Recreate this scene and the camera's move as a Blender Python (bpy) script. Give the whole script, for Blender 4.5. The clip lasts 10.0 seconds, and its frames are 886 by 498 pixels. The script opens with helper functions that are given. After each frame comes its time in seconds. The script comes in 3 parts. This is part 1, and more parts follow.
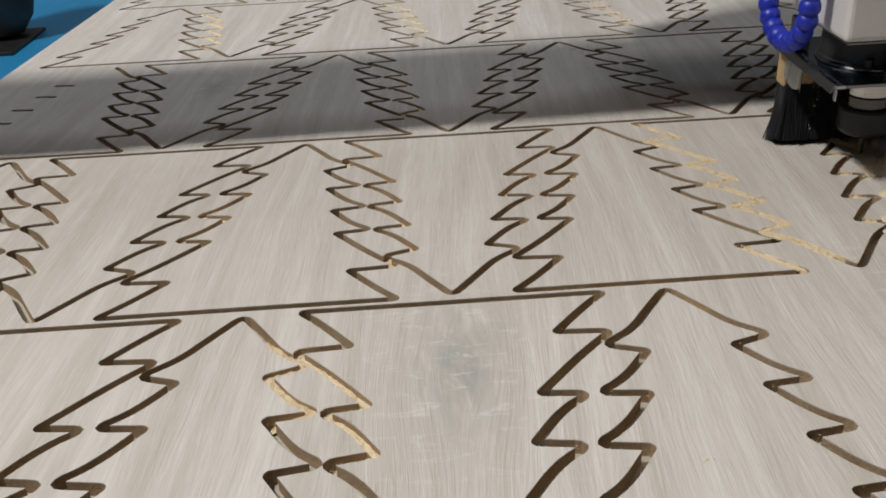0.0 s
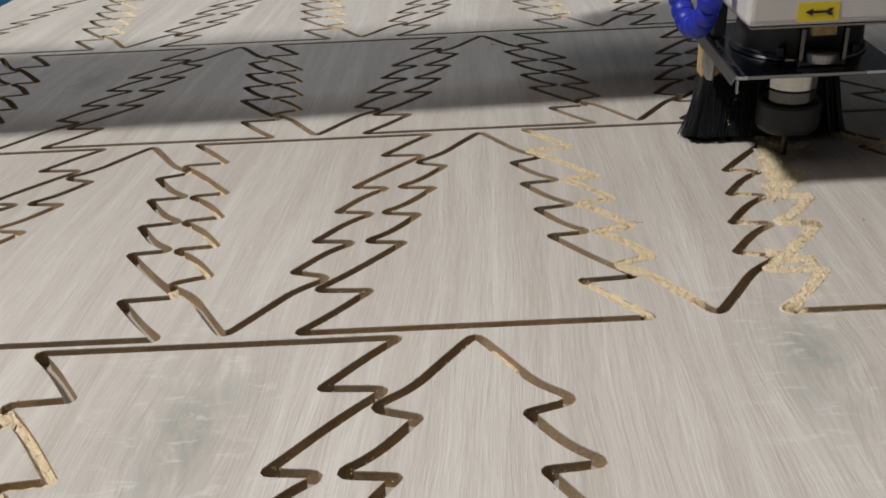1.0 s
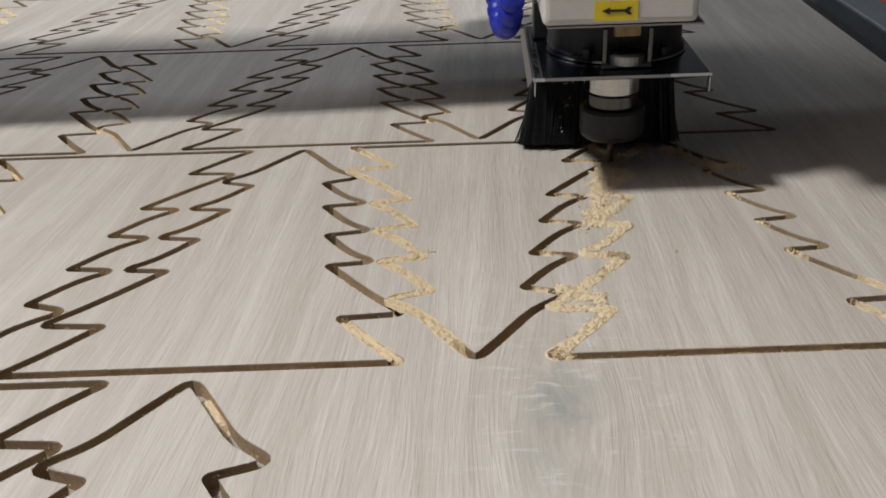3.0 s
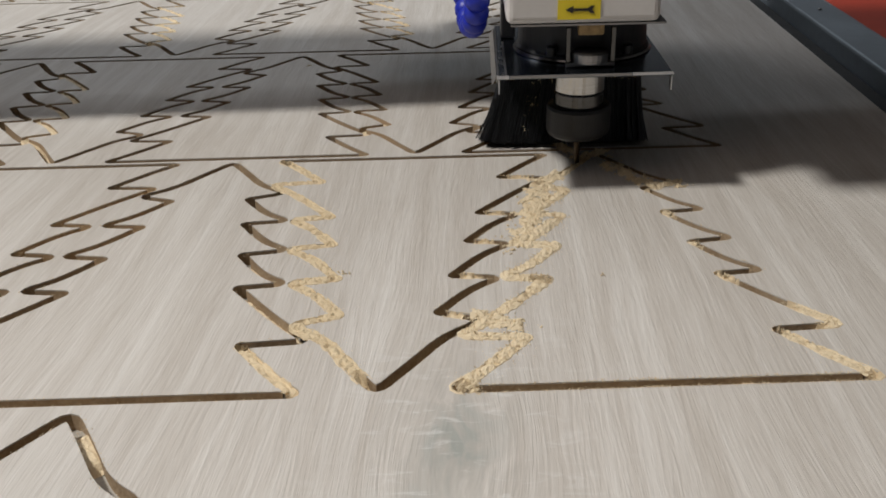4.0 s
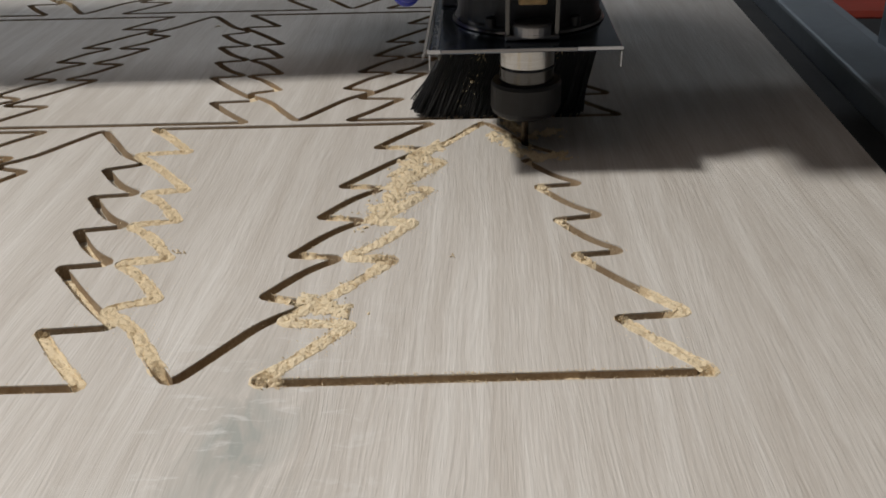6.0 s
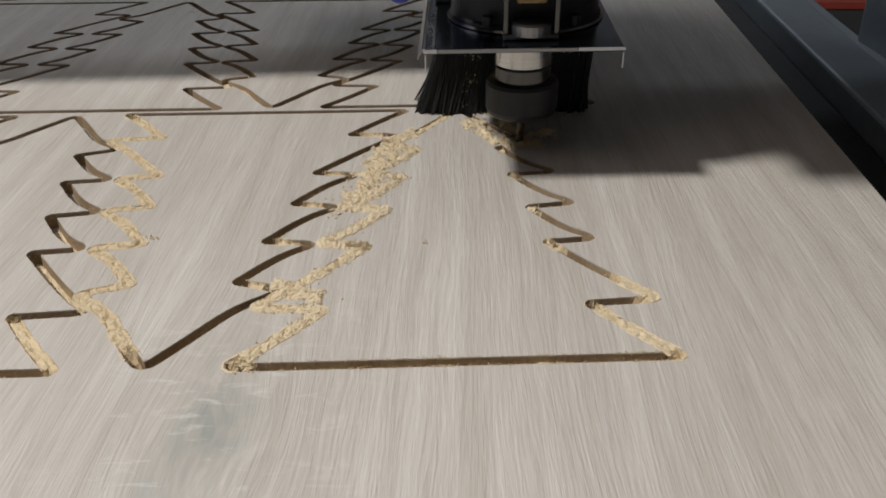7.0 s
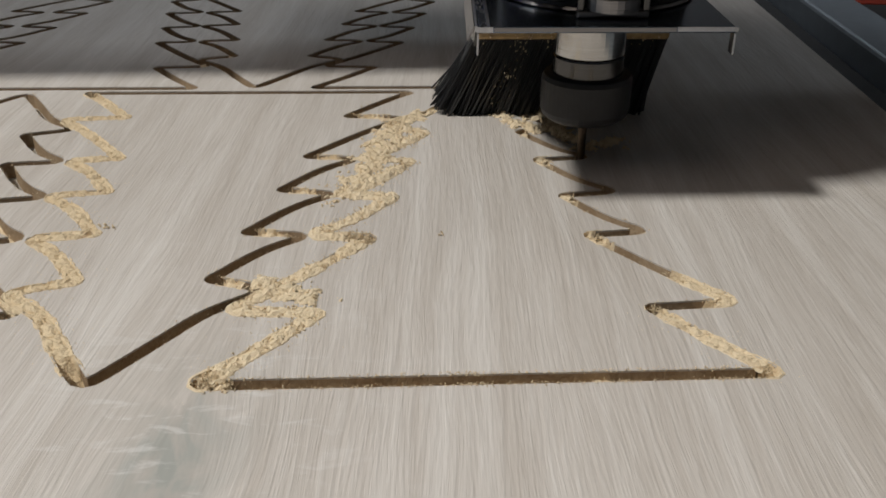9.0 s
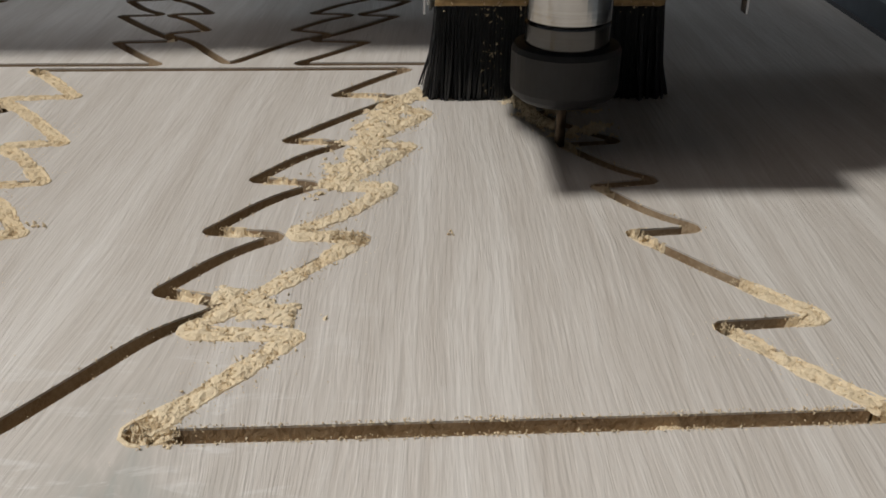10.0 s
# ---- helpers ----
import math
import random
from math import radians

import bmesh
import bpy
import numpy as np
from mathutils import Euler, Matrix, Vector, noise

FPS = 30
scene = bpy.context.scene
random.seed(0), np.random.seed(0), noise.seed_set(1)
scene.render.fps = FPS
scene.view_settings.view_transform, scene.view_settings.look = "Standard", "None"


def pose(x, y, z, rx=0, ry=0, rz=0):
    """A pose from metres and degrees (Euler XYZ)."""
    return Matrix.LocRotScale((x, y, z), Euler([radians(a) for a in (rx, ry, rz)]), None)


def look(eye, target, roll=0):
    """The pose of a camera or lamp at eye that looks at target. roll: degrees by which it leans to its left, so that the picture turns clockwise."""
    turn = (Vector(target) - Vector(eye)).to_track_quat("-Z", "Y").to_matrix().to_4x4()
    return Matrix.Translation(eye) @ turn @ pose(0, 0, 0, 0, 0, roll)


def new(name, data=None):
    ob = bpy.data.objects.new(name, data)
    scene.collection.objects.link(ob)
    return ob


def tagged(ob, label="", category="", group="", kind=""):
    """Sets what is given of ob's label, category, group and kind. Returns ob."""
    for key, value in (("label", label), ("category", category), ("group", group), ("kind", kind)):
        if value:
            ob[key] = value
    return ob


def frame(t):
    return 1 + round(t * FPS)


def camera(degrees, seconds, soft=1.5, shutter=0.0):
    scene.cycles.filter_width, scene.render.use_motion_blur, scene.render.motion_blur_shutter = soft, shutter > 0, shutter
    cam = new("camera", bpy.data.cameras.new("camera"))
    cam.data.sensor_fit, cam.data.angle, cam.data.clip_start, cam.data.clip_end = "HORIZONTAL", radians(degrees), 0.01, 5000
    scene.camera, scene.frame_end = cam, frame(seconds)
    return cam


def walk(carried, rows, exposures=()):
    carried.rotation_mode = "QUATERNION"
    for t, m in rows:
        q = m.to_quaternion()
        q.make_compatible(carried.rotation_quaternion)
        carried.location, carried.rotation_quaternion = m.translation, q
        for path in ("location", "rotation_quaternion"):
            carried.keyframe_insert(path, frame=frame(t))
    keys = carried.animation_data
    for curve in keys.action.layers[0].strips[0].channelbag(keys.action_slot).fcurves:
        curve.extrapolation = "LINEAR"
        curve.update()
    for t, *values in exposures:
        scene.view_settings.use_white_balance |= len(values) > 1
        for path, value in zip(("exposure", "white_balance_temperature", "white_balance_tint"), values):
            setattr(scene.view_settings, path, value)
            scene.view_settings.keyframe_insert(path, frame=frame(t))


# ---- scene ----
# ---------------------------------------------------------------- camera
cam = camera(50.0, 10.0, soft=1.7)
PATH = [
    (0, (-0.0455, -0.360, 0.203), (0.0275, 1.426, -0.693), -2.7),
    (0.5, (0.006, -0.323, 0.191), (0.005, 1.459, -0.716), -3.5),
    (1, (0.055, -0.296, 0.182), (0.049, 1.487, -0.725), -2.7),
    (1.5, (0.085, -0.286, 0.174), (0.083, 1.507, -0.71), -2.2),
    (2, (0.107, -0.278, 0.17), (0.109, 1.519, -0.709), -2.0),
    (2.5, (0.126, -0.268, 0.167), (0.129, 1.527, -0.714), -2.0),
    (4, (0.17, -0.241, 0.163), (0.206, 1.561, -0.704), -1.2),
    (4.5, (0.183, -0.233, 0.158), (0.22, 1.569, -0.708), -1.1),
    (5, (0.198, -0.225, 0.159), (0.211, 1.564, -0.736), -1.4),
    (5.5, (0.216, -0.218, 0.158), (0.22, 1.559, -0.76), -1.5),
    (6, (0.228, -0.219, 0.158), (0.254, 1.545, -0.784), -1.0),
    (7.5, (0.229, -0.222, 0.158), (0.324, 1.528, -0.805), 0.2),
    (8, (0.226, -0.215, 0.154), (0.337, 1.533, -0.81), 0.5),
    (8.5, (0.225, -0.202, 0.137), (0.341, 1.572, -0.78), 0.8),
    (9, (0.22, -0.173, 0.122), (0.336, 1.6, -0.797), 0.9),
    (9.5, (0.218, -0.144, 0.109), (0.35, 1.63, -0.805), 1.2),
    (10, (0.219, -0.126, 0.099), (0.351, 1.644, -0.824), 1.0),
]
walk(cam, [(t, look(e, a, r)) for t, e, a, r in PATH], exposures=((0.0, -0.16), (2.5, -0.09), (4.5, -0.04), (10.0, -0.04)))

# ---------------------------------------------------------------- light
# A dim workshop: one bright work lamp up on the left, added soft fill overhead.
world = bpy.data.worlds.new("workshop_air")
world.use_nodes = True
world.node_tree.nodes["Background"].inputs[0].default_value = (0.9, 0.95, 1.0, 1)
world.node_tree.nodes["Background"].inputs[1].default_value = 0.04
scene.world = world
scene.view_settings.exposure = 0.0


def area_lamp(name, m, sx, sy, watts, color):
    d = bpy.data.lights.new(name, "AREA")
    d.shape, d.size, d.size_y, d.energy, d.color = "RECTANGLE", sx, sy, watts, color
    ob = new(name, d)
    ob.matrix_world = m
    return ob


KEY_DIR = Vector((-0.68, -0.21, 1.0))
key_at = Vector((0.2, 0.15, 0.0)) + 2.3 * KEY_DIR
area_lamp("work_light", look(key_at, (0.2, 0.15, 0)), 0.32, 0.20, 63.0, (1.0, 0.97, 0.915))
# unseen fill panels, added: one in front, one behind the gantry and one far at the back
FILL_PANELS = (((-1.0, -1.6), 0.6, 8.0, (1.0, 0.80, 0.68)), ((-0.9, 1.6), 0.6, 23.0, (0.98, 0.98, 1.0)), ((0.3, 3.15), 0.25, 16.0, (0.84, 0.92, 1.0)))
for (px, py), half, watts, tint in FILL_PANELS:
    area_lamp("fill_panel_light", pose(px, py, 2.93), 1.6, 2 * half, watts, tint)


# ---------------------------------------------------------------- materials
def material(name):
    m = bpy.data.materials.new(name)
    m.use_nodes = True
    return m, m.node_tree.nodes, m.node_tree.links, m.node_tree.nodes["Principled BSDF"]


def coords(nodes, links, sx=1.0, sy=1.0, sz=1.0, kind="Object"):
    tc = nodes.new("ShaderNodeTexCoord")
    mp = nodes.new("ShaderNodeMapping")
    mp.inputs["Scale"].default_value = (sx, sy, sz)
    links.new(tc.outputs[kind], mp.inputs["Vector"])
    return mp.outputs["Vector"]


def noise_tex(nodes, links, vec, scale, detail=4.0, rough=0.55, distortion=0.0):
    n = nodes.new("ShaderNodeTexNoise")
    n.inputs["Scale"].default_value, n.inputs["Detail"].default_value = scale, detail
    n.inputs["Roughness"].default_value, n.inputs["Distortion"].default_value = rough, distortion
    links.new(vec, n.inputs["Vector"])
    return n.outputs["Fac"]


def ramp(nodes, links, fac, stops):
    r = nodes.new("ShaderNodeValToRGB")
    e = r.color_ramp.elements
    while len(e) < len(stops):
        e.new(0.5)
    for el, (p, c) in zip(e, stops):
        el.position, el.color = p, (*c, 1) if len(c) == 3 else c
    links.new(fac, r.inputs["Fac"])
    return r.outputs["Color"]


def mix(nodes, links, fac, a, b, mode="MIX"):
    n = nodes.new("ShaderNodeMix")
    n.data_type, n.blend_type = "RGBA", mode
    for sock, v in ((n.inputs[0], fac), (n.inputs[6], a), (n.inputs[7], b)):
        if isinstance(v, bpy.types.NodeSocket):
            links.new(v, sock)
        elif isinstance(v, (int, float)):
            sock.default_value = v
        else:
            sock.default_value = (*v, 1)
    return n.outputs[2]


def bump(nodes, links, bsdf, height, strength, distance):
    b = nodes.new("ShaderNodeBump")
    b.inputs["Strength"].default_value, b.inputs["Distance"].default_value = strength, distance
    links.new(height, b.inputs["Height"])
    links.new(b.outputs["Normal"], bsdf.inputs["Normal"])


def math_node(nodes, links, op, a, b=None):
    n = nodes.new("ShaderNodeMath")
    n.operation = op
    for sock, v in zip(n.inputs, (a, b)):
        if v is None:
            continue
        if isinstance(v, bpy.types.NodeSocket):
            links.new(v, sock)
        else:
            sock.default_value = v
    return n.outputs[0]


def simple(name, color, rough=0.5, metal=0.0, grain=200.0, vary=0.25, relief=0.15, spec=0.5):
    m, nodes, links, b = material(name)
    v = coords(nodes, links)
    f = noise_tex(nodes, links, v, grain, 5)
    g = noise_tex(nodes, links, v, grain / 9, 3)
    dark = tuple(c * (1 - vary) for c in color)
    lite = tuple(min(1, c * (1 + vary)) for c in color)
    c1 = ramp(nodes, links, f, [(0.3, dark), (0.7, lite)])
    c2 = ramp(nodes, links, g, [(0.3, dark), (0.7, lite)])
    links.new(mix(nodes, links, 0.5, c1, c2), b.inputs["Base Color"])
    b.inputs["Metallic"].default_value = metal
    r = nodes.new("ShaderNodeMapRange")
    r.inputs["To Min"].default_value, r.inputs["To Max"].default_value = max(0.03, rough - 0.12), min(1, rough + 0.12)
    links.new(g, r.inputs["Value"])
    links.new(r.outputs[0], b.inputs["Roughness"])
    b.inputs["Specular IOR Level"].default_value = spec
    bump(nodes, links, b, f, relief, 0.0006)
    return m


def oak_laminate():
    """Whitewashed oak foil: long pale streaks along y, fine embossed pores, a few knots."""
    m, nodes, links, b = material("oak_laminate")
    warp = noise_tex(nodes, links, coords(nodes, links, 9, 2.2, 1), 1.0, 3)
    tc = nodes.new("ShaderNodeTexCoord")
    sep = nodes.new("ShaderNodeSeparateXYZ")
    links.new(tc.outputs["Object"], sep.inputs[0])
    bend = math_node(nodes, links, "MULTIPLY", math_node(nodes, links, "SUBTRACT", warp, 0.5), 0.03)
    x = math_node(nodes, links, "ADD", math_node(nodes, links, "ADD", sep.outputs[0], math_node(nodes, links, "MULTIPLY", sep.outputs[1], -0.06)), bend)
    wave = noise_tex(nodes, links, coords(nodes, links, 150, 28, 1), 1.0, 3)
    x = math_node(nodes, links, "ADD", x, math_node(nodes, links, "MULTIPLY", math_node(nodes, links, "SUBTRACT", wave, 0.5), 0.0012))
    # knots push the grain aside
    knot_mask = None
    for kx, ky, rad in ((0.182, -0.030, 0.020), (-0.024, -0.055, 0.024), (-0.2, 0.34, 0.014)):
        dx = math_node(nodes, links, "SUBTRACT", x, kx)
        dy = math_node(nodes, links, "MULTIPLY", math_node(nodes, links, "SUBTRACT", sep.outputs[1], ky), 0.42)
        d2 = math_node(nodes, links, "ADD", math_node(nodes, links, "POWER", math_node(nodes, links, "ABSOLUTE", dx), 2.0),
                       math_node(nodes, links, "POWER", math_node(nodes, links, "ABSOLUTE", dy), 2.0))
        g = math_node(nodes, links, "POWER", 2.718, math_node(nodes, links, "DIVIDE", d2, -rad * rad))
        push = math_node(nodes, links, "MULTIPLY", g, math_node(nodes, links, "MULTIPLY", dx, -0.85))
        x = math_node(nodes, links, "ADD", x, push)
        knot_mask = g if knot_mask is None else math_node(nodes, links, "ADD", knot_mask, g)
    comb = nodes.new("ShaderNodeCombineXYZ")
    links.new(x, comb.inputs[0])
    links.new(sep.outputs[1], comb.inputs[1])

    def streak(sx, sy, detail, rough=0.6):
        mp = nodes.new("ShaderNodeMapping")
        mp.inputs["Scale"].default_value = (sx, sy, 1)
        links.new(comb.outputs[0], mp.inputs["Vector"])
        return noise_tex(nodes, links, mp.outputs["Vector"], 1.0, detail, rough)

    broad = streak(24, 1.3, 3)
    medium = streak(120, 5.0, 4)
    fine = streak(640, 26, 3, 0.65)
    pores = streak(2300, 45, 2, 0.5)
    c = ramp(nodes, links, broad, [(0.3, (0.52, 0.478, 0.435)), (0.5, (0.59, 0.552, 0.512)), (0.7, (0.70, 0.675, 0.645))])
    c = mix(nodes, links, 0.56, c, ramp(nodes, links, medium, [(0.32, (0.49, 0.445, 0.40)), (0.52, (0.60, 0.563, 0.525)), (0.72, (0.75, 0.725, 0.695))]))
    c = mix(nodes, links, 0.34, c, ramp(nodes, links, fine, [(0.3, (0.74, 0.71, 0.68)), (0.5, (1, 1, 1)), (0.75, (1.0, 1.0, 1.0))]), "MULTIPLY")
    c = mix(nodes, links, 0.22, c, ramp(nodes, links, pores, [(0.28, (0.5, 0.47, 0.44)), (0.42, (1, 1, 1)), (0.75, (1.0, 1.0, 1.0))]), "MULTIPLY")
    flecks = streak(900, 52, 2, 0.6)
    c = mix(nodes, links, math_node(nodes, links, "MULTIPLY", ramp(nodes, links, flecks, [(0.54, (0, 0, 0)), (0.70, (1, 1, 1))]), 0.2), c, (0.83, 0.815, 0.79))
    # knots: grey clouded heart, rings round it, pale scuffs
    cloud = noise_tex(nodes, links, coords(nodes, links, 60, 25, 1), 1.0, 5, 0.6, 1.5)
    km = math_node(nodes, links, "MINIMUM", knot_mask, 1.0)
    heart = math_node(nodes, links, "MULTIPLY", math_node(nodes, links, "POWER", km, 2.2), ramp(nodes, links, cloud, [(0.38, (0, 0, 0)), (0.62, (1, 1, 1))]))
    c = mix(nodes, links, math_node(nodes, links, "MULTIPLY", heart, 0.9), c, (0.33, 0.345, 0.325))
    rings = nodes.new("ShaderNodeTexWave")
    rings.wave_type = "RINGS"
    rings.inputs["Scale"].default_value, rings.inputs["Distortion"].default_value, rings.inputs["Detail"].default_value = 1.6, 3.0, 3.0
    ring_in = nodes.new("ShaderNodeCombineXYZ")
    links.new(math_node(nodes, links, "MULTIPLY", km, 3.0), ring_in.inputs[0])
    links.new(math_node(nodes, links, "MULTIPLY", cloud, 0.6), ring_in.inputs[1])
    links.new(ring_in.outputs[0], rings.inputs["Vector"])
    ring_mask = math_node(nodes, links, "MULTIPLY", math_node(nodes, links, "MULTIPLY", rings.outputs["Fac"], km), 0.35)
    c = mix(nodes, links, ring_mask, c, (0.42, 0.385, 0.345))
    scuff = noise_tex(nodes, links, coords(nodes, links, 55, 170, 1), 1.0, 4, 0.65, 0.8)
    scuff_mask = math_node(nodes, links, "MULTIPLY", ramp(nodes, links, scuff, [(0.56, (0, 0, 0)), (0.66, (1, 1, 1))]), math_node(nodes, links, "MULTIPLY", math_node(nodes, links, "POWER", km, 0.35), 0.42))
    c = mix(nodes, links, scuff_mask, c, (0.80, 0.80, 0.79))
    links.new(c, b.inputs["Base Color"])
    b.inputs["Roughness"].default_value = 0.5
    b.inputs["Specular IOR Level"].default_value = 0.35
    h = math_node(nodes, links, "ADD", math_node(nodes, links, "MULTIPLY", flecks, 0.9), fine)
    bump(nodes, links, b, h, 0.5, 0.0006)
    return m


def fibreboard():
    m, nodes, links, b = material("fibreboard")
    v = coords(nodes, links)
    f = noise_tex(nodes, links, v, 900, 4)
    g = noise_tex(nodes, links, v, 60, 3)
    c = mix(nodes, links, 0.5, ramp(nodes, links, f, [(0.3, (0.26, 0.175, 0.10)), (0.7, (0.48, 0.375, 0.26))]),
            ramp(nodes, links, g, [(0.35, (0.28, 0.19, 0.11)), (0.65, (0.47, 0.365, 0.25))]))
    links.new(c, b.inputs["Base Color"])
    b.inputs["Roughness"].default_value = 0.9
    b.inputs["Specular IOR Level"].default_value = 0.15
    bump(nodes, links, b, f, 0.6, 0.0006)
    return m


def groove_floor():
    """Cut face of the board under the cutter: grey brown, brushed with fine dust."""
    m, nodes, links, b = material("groove_floor")
    v = coords(nodes, links)
    f = noise_tex(nodes, links, v, 700, 4)
    g = noise_tex(nodes, links, v, 38, 3)
    c = mix(nodes, links, 0.55, ramp(nodes, links, f, [(0.3, (0.36, 0.335, 0.30)), (0.7, (0.50, 0.47, 0.43))]),
            ramp(nodes, links, g, [(0.38, (0.40, 0.375, 0.34)), (0.66, (0.50, 0.44, 0.34))]))
    links.new(c, b.inputs["Base Color"])
    b.inputs["Roughness"].default_value = 0.8
    b.inputs["Specular IOR Level"].default_value = 0.25
    bump(nodes, links, b, f, 0.5, 0.0005)
    return m


def sawdust_material():
    m, nodes, links, b = material("sawdust_fibre")
    v = coords(nodes, links)
    f = noise_tex(nodes, links, v, 1500, 4)
    g = noise_tex(nodes, links, v, 160, 3)
    geo = nodes.new("ShaderNodeNewGeometry")
    c = mix(nodes, links, 0.5, ramp(nodes, links, f, [(0.3, (0.62, 0.48, 0.30)), (0.7, (0.88, 0.76, 0.55))]),
            ramp(nodes, links, g, [(0.3, (0.67, 0.54, 0.36)), (0.7, (0.88, 0.76, 0.56))]))
    c = mix(nodes, links, 0.35, c, ramp(nodes, links, geo.outputs["Random Per Island"], [(0.0, (0.50, 0.37, 0.21)), (0.2, (0.76, 0.62, 0.42)), (1.0, (0.90, 0.79, 0.60))]))
    links.new(c, b.inputs["Base Color"])
    b.inputs["Roughness"].default_value = 0.95
    b.inputs["Specular IOR Level"].default_value = 0.1
    bump(nodes, links, b, f, 0.7, 0.0008)
    return m


def brushed_steel(name, color, rough, squash=(1, 1, 40)):
    m, nodes, links, b = material(name)
    f = noise_tex(nodes, links, coords(nodes, links, *squash), 60, 4)
    links.new(ramp(nodes, links, f, [(0.3, tuple(c * 0.8 for c in color)), (0.7, color)]), b.inputs["Base Color"])
    b.inputs["Metallic"].default_value = 1.0
    r = nodes.new("ShaderNodeMapRange")
    r.inputs["To Min"].default_value, r.inputs["To Max"].default_value = rough * 0.7, rough * 1.4
    links.new(f, r.inputs["Value"])
    links.new(r.outputs[0], b.inputs["Roughness"])
    return m


OAK = oak_laminate()
MDF = fibreboard()
FLOOR_CUT = groove_floor()
DUST = sawdust_material()
STEEL = brushed_steel("turned_steel", (0.62, 0.61, 0.59), 0.13)
DARK_STEEL = brushed_steel("dark_steel", (0.33, 0.32, 0.32), 0.3)
# plate: the dark bluish reflection of its surroundings is put into the base colour
PLATE = brushed_steel("polished_plate", (0.20, 0.245, 0.31), 0.2, (40, 1, 1))
PLATE_EDGE = brushed_steel("bare_plate_edge", (0.62, 0.63, 0.66), 0.3, (14, 14, 14))
RING_STEEL = brushed_steel("smoked_steel", (0.12, 0.118, 0.115), 0.15)
BIT_STEEL = brushed_steel("brown_cutter_steel", (0.12, 0.09, 0.065), 0.4)
BLACK_OXIDE = simple("black_oxide", (0.026, 0.026, 0.028), 0.5, 0.2, 300, 0.2, 0.1)
BLACK_PLASTIC = simple("black_plastic", (0.02, 0.02, 0.022), 0.35, 0, 200, 0.2, 0.1)
BRISTLE = simple("black_bristle", (0.03, 0.032, 0.036), 0.38, 0, 600, 0.4, 0.1)
WOODSTRIP = simple("dusty_brush_wood", (0.46, 0.32, 0.16), 0.85, 0, 400, 0.45, 0.6)
WHITE_PAINT = simple("white_powder_coat", (0.66, 0.64, 0.63), 0.5, 0, 300, 0.05, 0.1)
YELLOW = simple("yellow_sticker", (0.78, 0.62, 0.03), 0.4, 0, 200, 0.06, 0.02)
BLACK_INK = simple("black_ink", (0.02, 0.018, 0.015), 0.5, 0, 200, 0.1, 0.02)
BLUE_HOSE = simple("blue_hose_plastic", (0.010, 0.024, 0.38), 0.42, 0, 150, 0.12, 0.05)
ALU = simple("anodised_aluminium", (0.26, 0.30, 0.34), 0.45, 0.35, 120, 0.12, 0.15)
RUBBER = simple("black_rubber", (0.012, 0.012, 0.013), 0.6, 0, 250, 0.3, 0.2)
BLUE_PAINT = simple("blue_enamel", (0.015, 0.20, 0.42), 0.4, 0, 60, 0.12, 0.1)
RED_PAINT = simple("red_enamel", (0.42, 0.05, 0.025), 0.45, 0, 60, 0.12, 0.1)
GREY_COVER = simple("grey_plastic_cover", (0.10, 0.095, 0.09), 0.5, 0, 60, 0.15, 0.1)
CONCRETE = simple("concrete", (0.16, 0.155, 0.15), 0.8, 0, 20, 0.2, 0.3)
PLASTER = simple("wall_plaster", (0.22, 0.22, 0.22), 0.9, 0, 15, 0.06, 0.2)
CLOUDY = simple("cloudy_plastic", (0.2, 0.19, 0.165), 0.5, 0, 250, 0.4, 0.3)
CLOUDY.node_tree.nodes["Principled BSDF"].inputs["Transmission Weight"].default_value = 0.6
# glow of the added fill panels
FILL_GLOW, _n, _l, _b = material("fill_glow")
_b.inputs["Emission Color"].default_value, _b.inputs["Emission Strength"].default_value = (1, 0.97, 0.93, 1), 0.3


# ---------------------------------------------------------------- mesh helpers
def part(name, bm, mat, parent=None, label="", smooth=False):
    me = bpy.data.meshes.new(name)
    bm.normal_update()
    bm.to_mesh(me)
    bm.free()
    for mt in (mat if isinstance(mat, (list, tuple)) else [mat]):
        me.materials.append(mt)
    for p in me.polygons:
        p.use_smooth = smooth
    ob = new(name, me)
    if parent is not None:
        ob.parent = parent
    if label:
        tagged(ob, label)
    return ob


def data_part(name, verts, faces, mats, parent=None, label="", index=None, smooth=False):
    me = bpy.data.meshes.new(name)
    me.from_pydata(verts, [], faces)
    for mt in mats:
        me.materials.append(mt)
    if index is not None:
        me.polygons.foreach_set("material_index", index)
    me.polygons.foreach_set("use_smooth", [smooth] * len(me.polygons))
    me.update()
    ob = new(name, me)
    if parent is not None:
        ob.parent = parent
    if label:
        tagged(ob, label)
    return ob


def empty(name, m, label, category, group="", kind=""):
    ob = new(name)
    ob.empty_display_size = 0.02
    ob.matrix_world = m
    return tagged(ob, label, category, group, kind)


def box(lo, hi, bevel=0.0, seg=2, bm=None):
    bm = bm or bmesh.new()
    r = bmesh.ops.create_cube(bm, size=1.0)
    c = (Vector(lo) + Vector(hi)) / 2
    s = Vector(hi) - Vector(lo)
    for v in r["verts"]:
        v.co = Vector((v.co.x * s.x, v.co.y * s.y, v.co.z * s.z)) + c
    if bevel:
        es = list({e for v in r["verts"] for e in v.link_edges})
        bmesh.ops.bevel(bm, geom=es, offset=bevel, segments=seg, affect="EDGES", profile=0.5)
    return bm


